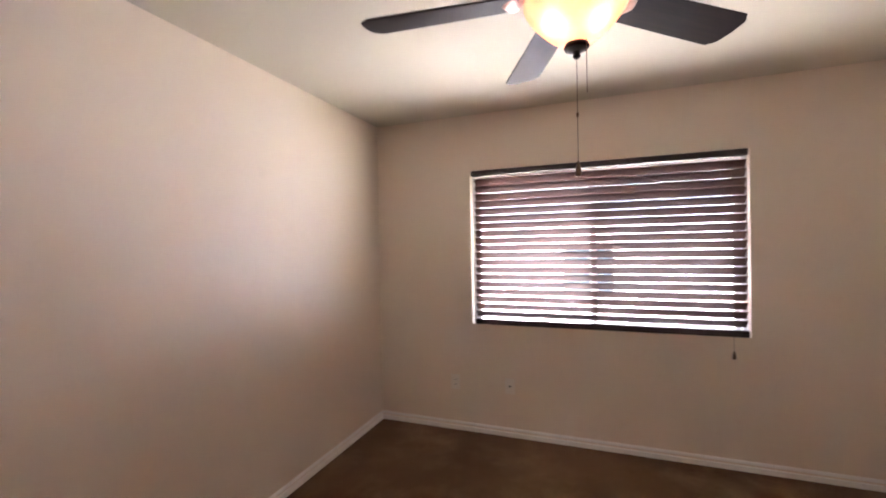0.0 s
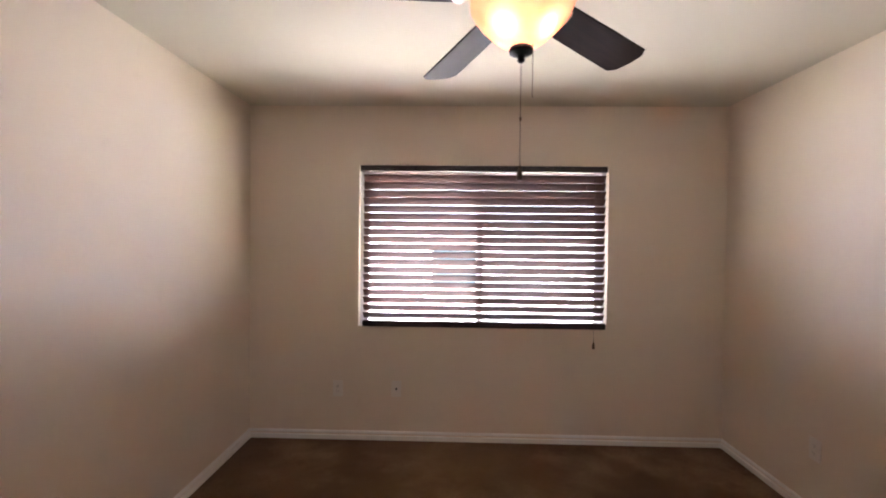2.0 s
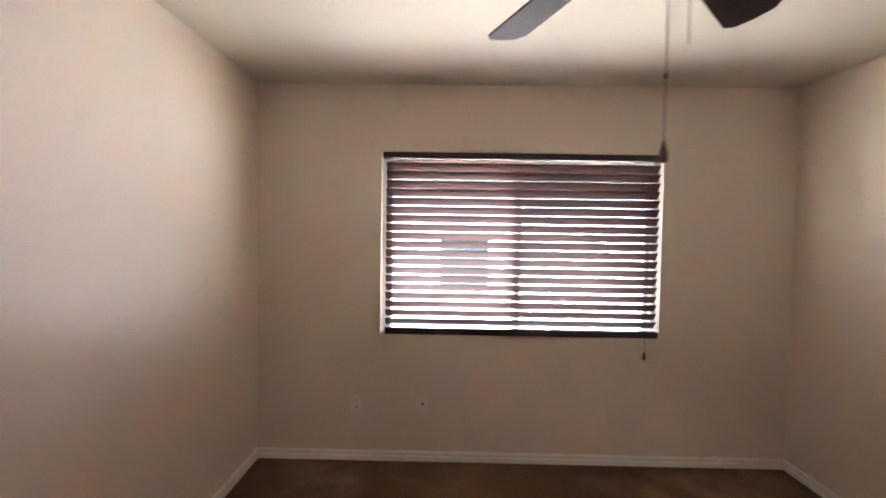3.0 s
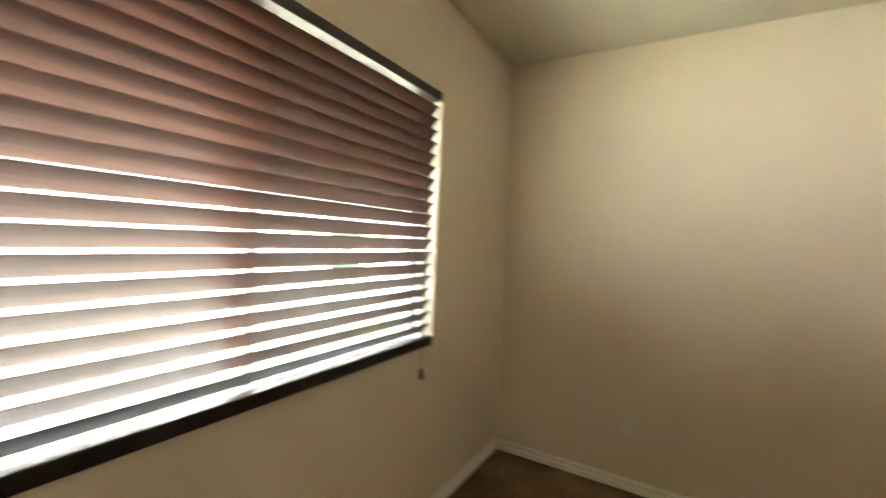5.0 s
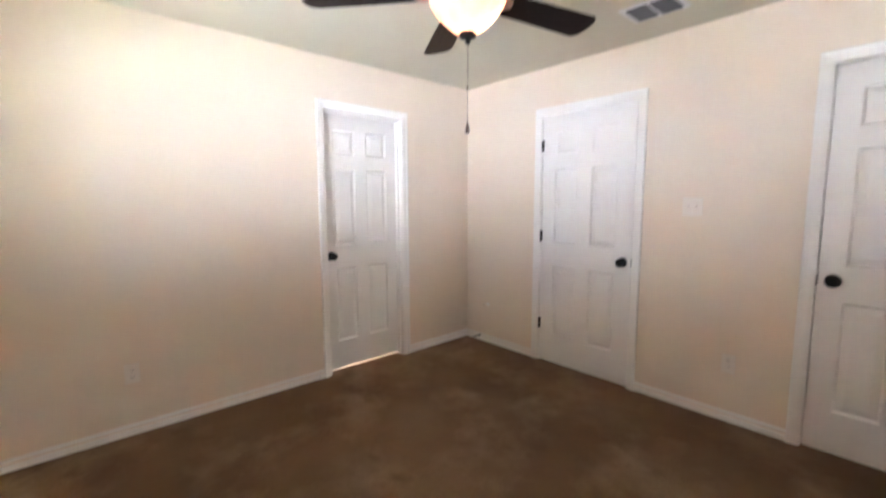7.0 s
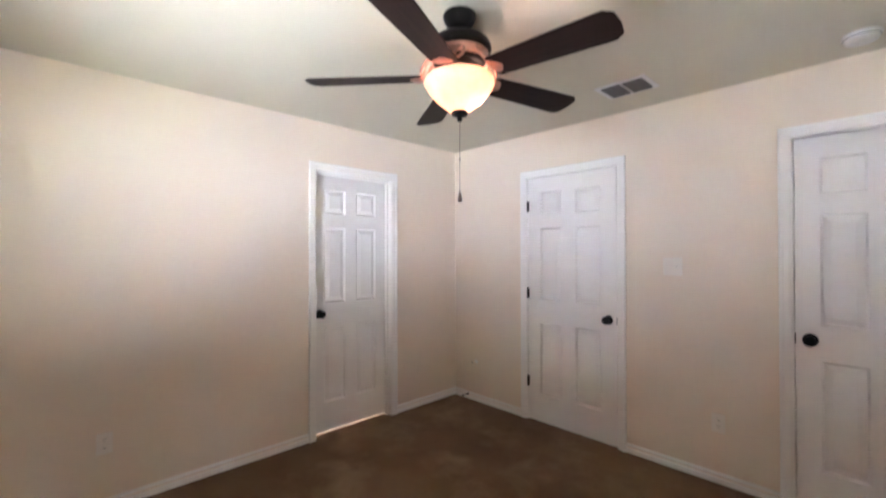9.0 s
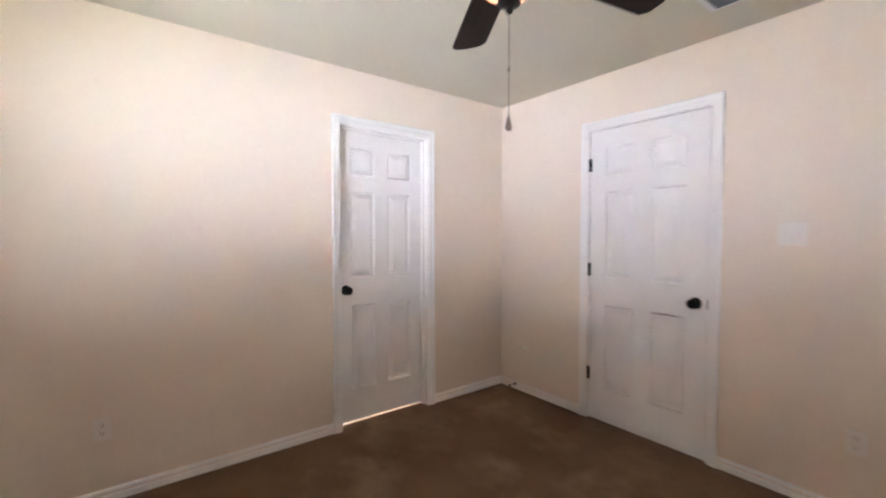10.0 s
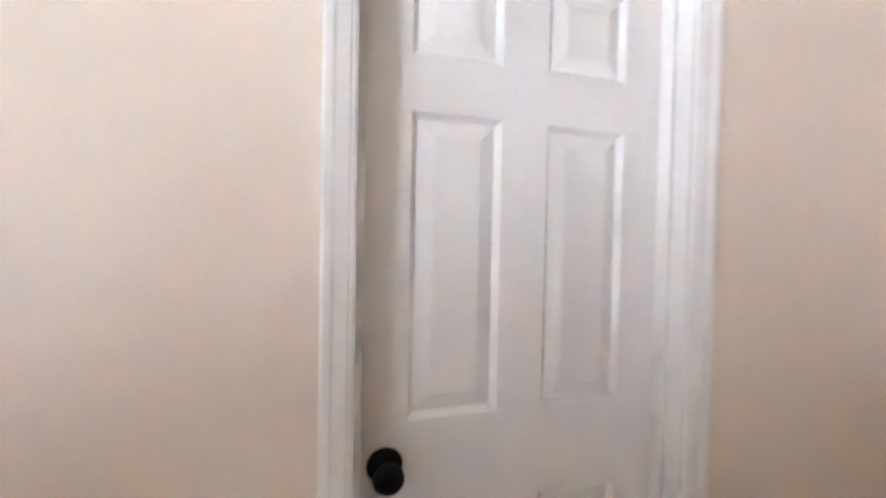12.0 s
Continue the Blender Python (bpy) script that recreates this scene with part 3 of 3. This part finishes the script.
def fan_blade_bm():
    bm = bmesh.new()
    half = blade_outline()
    loop = [(x, w) for x, w in half] + [(x, -w) for x, w in half[-2::-1]]
    lo = [bm.verts.new((x, y, -0.003)) for x, y in loop]
    hi = [bm.verts.new((x, y, 0.003)) for x, y in loop]
    n = len(loop)
    for i in range(n):
        bm.faces.new((lo[i], lo[(i + 1) % n], hi[(i + 1) % n], hi[i]))
    bm.faces.new(lo[::-1])
    bm.faces.new(hi)
    bmesh.ops.recalc_face_normals(bm, faces=bm.faces)
    bmesh.ops.bevel(bm, geom=[e for e in bm.edges if abs(e.verts[0].co.z - e.verts[1].co.z) < 1e-4], offset=0.0012, segments=1, affect="EDGES")
    return bm


def arm_bm():
    """A cast bracket: a neck from the motor that opens into a two-lobed leaf under the blade."""
    bm = bmesh.new()
    rows = [(0.098, 0.034, 0.090, 0.010), (0.114, 0.040, 0.080, 0.012), (0.128, 0.036, 0.060, 0.012), (0.140, 0.032, 0.036, 0.011), (0.152, 0.042, 0.012, 0.010),
            (0.165, 0.052, -0.006, 0.007), (0.180, 0.052, -0.009, 0.005), (0.194, 0.038, -0.009, 0.004), (0.204, 0.020, -0.0085, 0.004), (0.210, 0.006, -0.008, 0.003)]
    rings = []
    for x, w, z, h in rows:
        rings.append([bm.verts.new((x, y * w, z + q * h)) for y, q in ((-1, 0), (-0.7, -0.7), (-0.25, -1), (0.25, -1), (0.7, -0.7), (1, 0), (0.7, 0.5), (-0.7, 0.5))])
    for a, b in zip(rings, rings[1:]):
        for i in range(8):
            bm.faces.new((a[i], a[(i + 1) % 8], b[(i + 1) % 8], b[i]))
    bm.faces.new(rings[0][::-1])
    bm.faces.new(rings[-1])
    for sy in (-1, 1):      # scrolls beside the neck
        pts = [(0.138 + 0.022 * math.cos(a), sy * (0.044 + 0.018 * math.sin(a)), 0.042 - 0.030 * math.cos(a)) for a in [k * 0.55 for k in range(10)]]
        t2 = tube(pts, 0.0055, 8)
        me = bpy.data.meshes.new("scroll")
        t2.to_mesh(me)
        t2.free()
        bm.from_mesh(me)
        bpy.data.meshes.remove(me)
    bmesh.ops.recalc_face_normals(bm, faces=bm.faces)
    return bm


blade_me = arm_me = None
for k in range(5):
    a = 42.0 + 72 * k
    m = Matrix.Translation((0, 0, 2.150 - RZ)) @ Matrix.Rotation(radians(a), 4, "Z")
    if blade_me is None:
        b = part("blade", fan_blade_bm(), M_BLADE, fan, "dark brown wooden fan blade")
        br = smooth(part("blade_arm", arm_bm(), M_COPPER, fan, "copper-toned cast blade arm"), 55)
        blade_me, arm_me = b.data, br.data
    else:
        b, br = new("blade", blade_me), new("blade_arm", arm_me)
        b.parent = br.parent = fan
        b["label"], br["label"] = "dark brown wooden fan blade", "copper-toned cast blade arm"
    b.matrix_basis = m @ Matrix.Rotation(radians(-12), 4, "X")
    br.matrix_basis = m @ Matrix.Translation((0, 0, 0.004)) @ Matrix.Rotation(radians(-6), 4, "X")


def bead_chain(name, x, y, z_top, z_low):
    bm = bmesh.new()
    n = int((z_top - z_low) / 0.0042)
    for i in range(n):
        bmesh.ops.create_icosphere(bm, subdivisions=1, radius=0.0017, matrix=Matrix.Translation((x, y, z_low + (i + 0.5) * (z_top - z_low) / n - RZ)))
    me = tube([(x, y, z_low - RZ), (x, y, z_top - RZ)], 0.0007, 5)
    tmp = bpy.data.meshes.new("wire")
    me.to_mesh(tmp)
    me.free()
    bm.from_mesh(tmp)
    bpy.data.meshes.remove(tmp)
    return part(name, bm, M_CHAIN, fan)


bead_chain("pull_chain", 0, 0, 1.974, 1.668)
smooth(part("fob", lathe([(0, 1.672), (0.003, 1.671), (0.004, 1.664), (0.0075, 1.650), (0.0095, 1.638), (0.009, 1.630), (0.006, 1.626), (0, 1.625)], 16, up(0)), M_TASSEL, fan, "brown wooden pull-chain fob"))
smooth(part("chain_joint", lathe([(0, 1.812), (0.0032, 1.810), (0.0038, 1.804), (0.0032, 1.798), (0, 1.796)], 10, up(0)), M_CHAIN, fan))
bead_chain("short_pull_chain", 0.028, -0.029, 2.006, 1.855)

# ---- plates, switch, vent and small fittings ----
def plate_thing(name, m, w, h, label, category):
    ob = new(name)
    ob.matrix_world = m
    tagged(ob, label, category)
    part("cover_plate", boxes((-w / 2, w / 2, 0.0006, 0.006, -h / 2, h / 2), bevel=0.0022), M_PLATE, ob)
    return ob


def screw(parent, x, z):
    part("screw", lathe([(0.0032, 0.006), (0.0030, 0.0068), (0, 0.0072)], 10, Matrix.Translation((x, 0, z)) @ Matrix.Rotation(radians(-90), 4, "X")), M_PLATE, parent)


def outlet(m, label):
    ob = tagged(plate_thing("wall_outlet", m, 0.072, 0.116, label, "outlet"), group="outlets round the room")
    for z in (-0.020, 0.020):
        s = part("socket", boxes((-0.0165, 0.0165, 0.0055, 0.0078, z - 0.0135, z + 0.0135), bevel=0.002), M_PLATE, ob)
        for x in (-0.0065, 0.0065):
            part("slot", boxes((x - 0.001, x + 0.001, 0.0079, 0.0083, z - 0.002, z + 0.006)), M_SLOT, s)
        part("slot", boxes((-0.002, 0.002, 0.0079, 0.0083, z - 0.010, z - 0.006)), M_SLOT, s)
    screw(ob, 0, 0)
    return ob


outlet(pose(RX, 2.745, 0.370, 0, 0, 90), "almond duplex outlet low on the beige wall")
outlet(pose(1.140, 0, 0.368), "almond duplex outlet between two doors")
outlet(pose(0.649, RY, 0.373, 0, 0, 180), "almond duplex outlet below the window")
coax = plate_thing("cable_plate", pose(1.075, RY, 0.378, 0, 0, 180), 0.072, 0.116, "almond cable wall plate with a metal socket below the window", "wall plate")
smooth(part("coax_socket", lathe([(0.0075, 0.006), (0.0075, 0.009), (0.0048, 0.0092), (0.0048, 0.016), (0.003, 0.016), (0.003, 0.012), (0, 0.012)], 12,
                                 Matrix.Rotation(radians(-90), 4, "X")), M_SLOT, coax, "dark coaxial socket"))
screw(coax, 0, 0.042)
screw(coax, 0, -0.042)

sw = plate_thing("light_switch", pose(1.391, 0, 1.319), 0.116, 0.116, "almond two-gang switch plate with two toggles", "light switch")
for x, tilt in ((-0.023, -22), (0.023, 22)):
    part("toggle_surround", boxes((x - 0.0095, x + 0.0095, 0.0058, 0.0074, -0.017, 0.017), bevel=0.0012), M_PLATE, sw)
    tg = part("toggle", boxes((-0.0048, 0.0048, 0.0, 0.016, -0.0055, 0.0055), bevel=0.0015), M_PLATE, sw)
    tg.matrix_basis = pose(x, 0.0072, 0, tilt)
    screw(sw, x, 0.030)
    screw(sw, x, -0.030)

vent = new("ceiling_vent")
vent.location = (1.505, 0.440, RZ)
tagged(vent, "white two-way metal air vent in the ceiling", "air vent")
VX, VY = 0.150, 0.118
bm = boxes((-VX, VX, -VY, -VY + 0.026, -0.006, -0.0005), (-VX, VX, VY - 0.026, VY, -0.006, -0.0005),
           (-VX, -VX + 0.026, -VY + 0.026, VY - 0.026, -0.006, -0.0005), (VX - 0.026, VX, -VY + 0.026, VY - 0.026, -0.006, -0.0005))
part("frame", bm, M_VENT, vent)
part("divider", boxes((-0.006, 0.006, -VY + 0.0265, VY - 0.0265, -0.0065, -0.001)), M_VENT, vent)
# duct shade put in as a dark plate; the ceiling has no hole
part("backing", boxes((-VX + 0.027, VX - 0.027, -VY + 0.027, VY - 0.027, -0.0012, -0.0004)), M_VENTDARK, vent)
louver = boxes((-0.0555, 0.0555, -0.0085, 0.0085, -0.0004, 0.0004))
lou_me = bpy.data.meshes.new("louver")
louver.to_mesh(lou_me)
louver.free()
lou_me.materials.append(M_VENTDARK)
for sx_ in (-1, 1):
    for i in range(11):
        lv = new("louver", lou_me)
        lv.parent = vent
        lv.matrix_basis = pose(sx_ * 0.0645, -0.083 + i * 0.0166, -0.0075, 38)

smoke = new("smoke_detector")
smoke.location = (0.500, 0.275, RZ)
tagged(smoke, "round white plastic smoke detector on the ceiling", "smoke detector")
smooth(part("base", lathe([(0, -0.0005), (0.070, -0.0005), (0.071, -0.006), (0.068, -0.012), (0, -0.012)], 36), M_VENT, smoke))
smooth(part("cover", lathe([(0.064, -0.0125), (0.063, -0.022), (0.056, -0.034), (0.046, -0.039), (0.030, -0.041), (0, -0.0415)], 36), M_VENT, smoke))
part("vent_ring", lathe([(0.0645, -0.016), (0.0655, -0.018), (0.0645, -0.020)], 36), M_SLOT, smoke)
part("test_button", lathe([(0.011, -0.0405), (0.011, -0.0435), (0, -0.044)], 20), M_VENT, smoke)

stop = new("door_stop")
stop.location = (3.215, 0.015, 0.050)
tagged(stop, "dark metal door stop screwed to the baseboard", "door stop")
R90 = Matrix.Rotation(radians(-90), 4, "X")
smooth(part("stop_base", lathe([(0, 0.0005), (0.011, 0.0005), (0.011, 0.004), (0.005, 0.007)], 16, R90), M_BLACK, stop))
smooth(part("stop_rod", tube([(0.0045 * math.cos(a), 0.006 + 0.058 * a / 75.0, 0.0045 * math.sin(a)) for a in [k * 0.6 for k in range(125)]], 0.0011, 5), M_BLACK, stop))
smooth(part("stop_tip", lathe([(0, 0.064), (0.007, 0.064), (0.0078, 0.068), (0.0078, 0.076), (0.005, 0.080), (0, 0.080)], 14, R90), M_BLACK, stop, "dark rubber tip"))
hole = tagged(part("wall_hole", boxes((-0.006, 0.006, 0.0003, 0.0012, -0.0035, 0.0035), bevel=0.0004), M_SLOT), "small dark nail hole in the beige wall", "nail hole")
hole.matrix_world = pose(3.177, 0, 0.360)

bm = bmesh.new()
rim = [bm.verts.new((0.024 * (1 + 0.25 * math.sin(3 * a + 1) + 0.12 * math.sin(5 * a)) * math.cos(a), 0.0004, 0.015 * (1 + 0.2 * math.sin(2 * a)) * math.sin(a)))
       for a in [k * math.pi / 10 for k in range(20)]]
tip = bm.verts.new((0, 0.0014, 0))
for k in range(20):
    bm.faces.new((rim[k], tip, rim[(k + 1) % 20]))
bmesh.ops.recalc_face_normals(bm, faces=bm.faces)
patch = tagged(smooth(part("wall_patch", bm, M_TRIM), 60), "small smear of pale filler on the beige wall", "wall patch")
patch.matrix_world = pose(3.118, 0, 0.372)

# ---- outside the window ----
bm = bmesh.new()
bmesh.ops.create_grid(bm, x_segments=40, y_segments=40, size=400)
for v in bm.verts:
    v.co.z = -0.30
ground = structure(part("ground", bm, M_GRASS), "dry sunlit lawn outside the window", "lawn")
house = new("neighbour_house")
house.location = (1.2, 8.0, -0.30)
tagged(house, "pale sunlit neighbouring house with a low roof", "house")
part("wall", boxes((-12, 22, 0, 0.2, 0, 3.0), (-12, -11.8, 0.2, 8, 0, 3.0), (21.8, 22, 0.2, 8, 0, 3.0), (-12, 22, 8, 8.2, 0, 3.0)), M_SIDING, house)
part("roof", extrude_profile([(-0.6, 2.9), (4.1, 4.9), (8.8, 2.9), (8.8, 3.02), (4.1, 5.05), (-0.6, 3.02)], -12.5, 22.5), M_ROOF, house)
for wx in (-5.2, 0.3, 5.4, 12.5):
    wd = part("window", boxes((wx - 0.47, wx + 0.47, -0.05, -0.002, 0.84, 0.90), (wx - 0.47, wx + 0.47, -0.05, -0.002, 1.70, 1.76),
                              (wx - 0.47, wx - 0.41, -0.05, -0.002, 0.90, 1.70), (wx + 0.41, wx + 0.47, -0.05, -0.002, 0.90, 1.70),
                              (wx - 0.41, wx + 0.41, -0.045, -0.002, 1.28, 1.33)), M_VINYL, house)
    part("pane", boxes((wx - 0.41, wx + 0.41, -0.022, -0.004, 0.90, 1.28), (wx - 0.41, wx + 0.41, -0.022, -0.004, 1.33, 1.70)), M_PANE, wd)
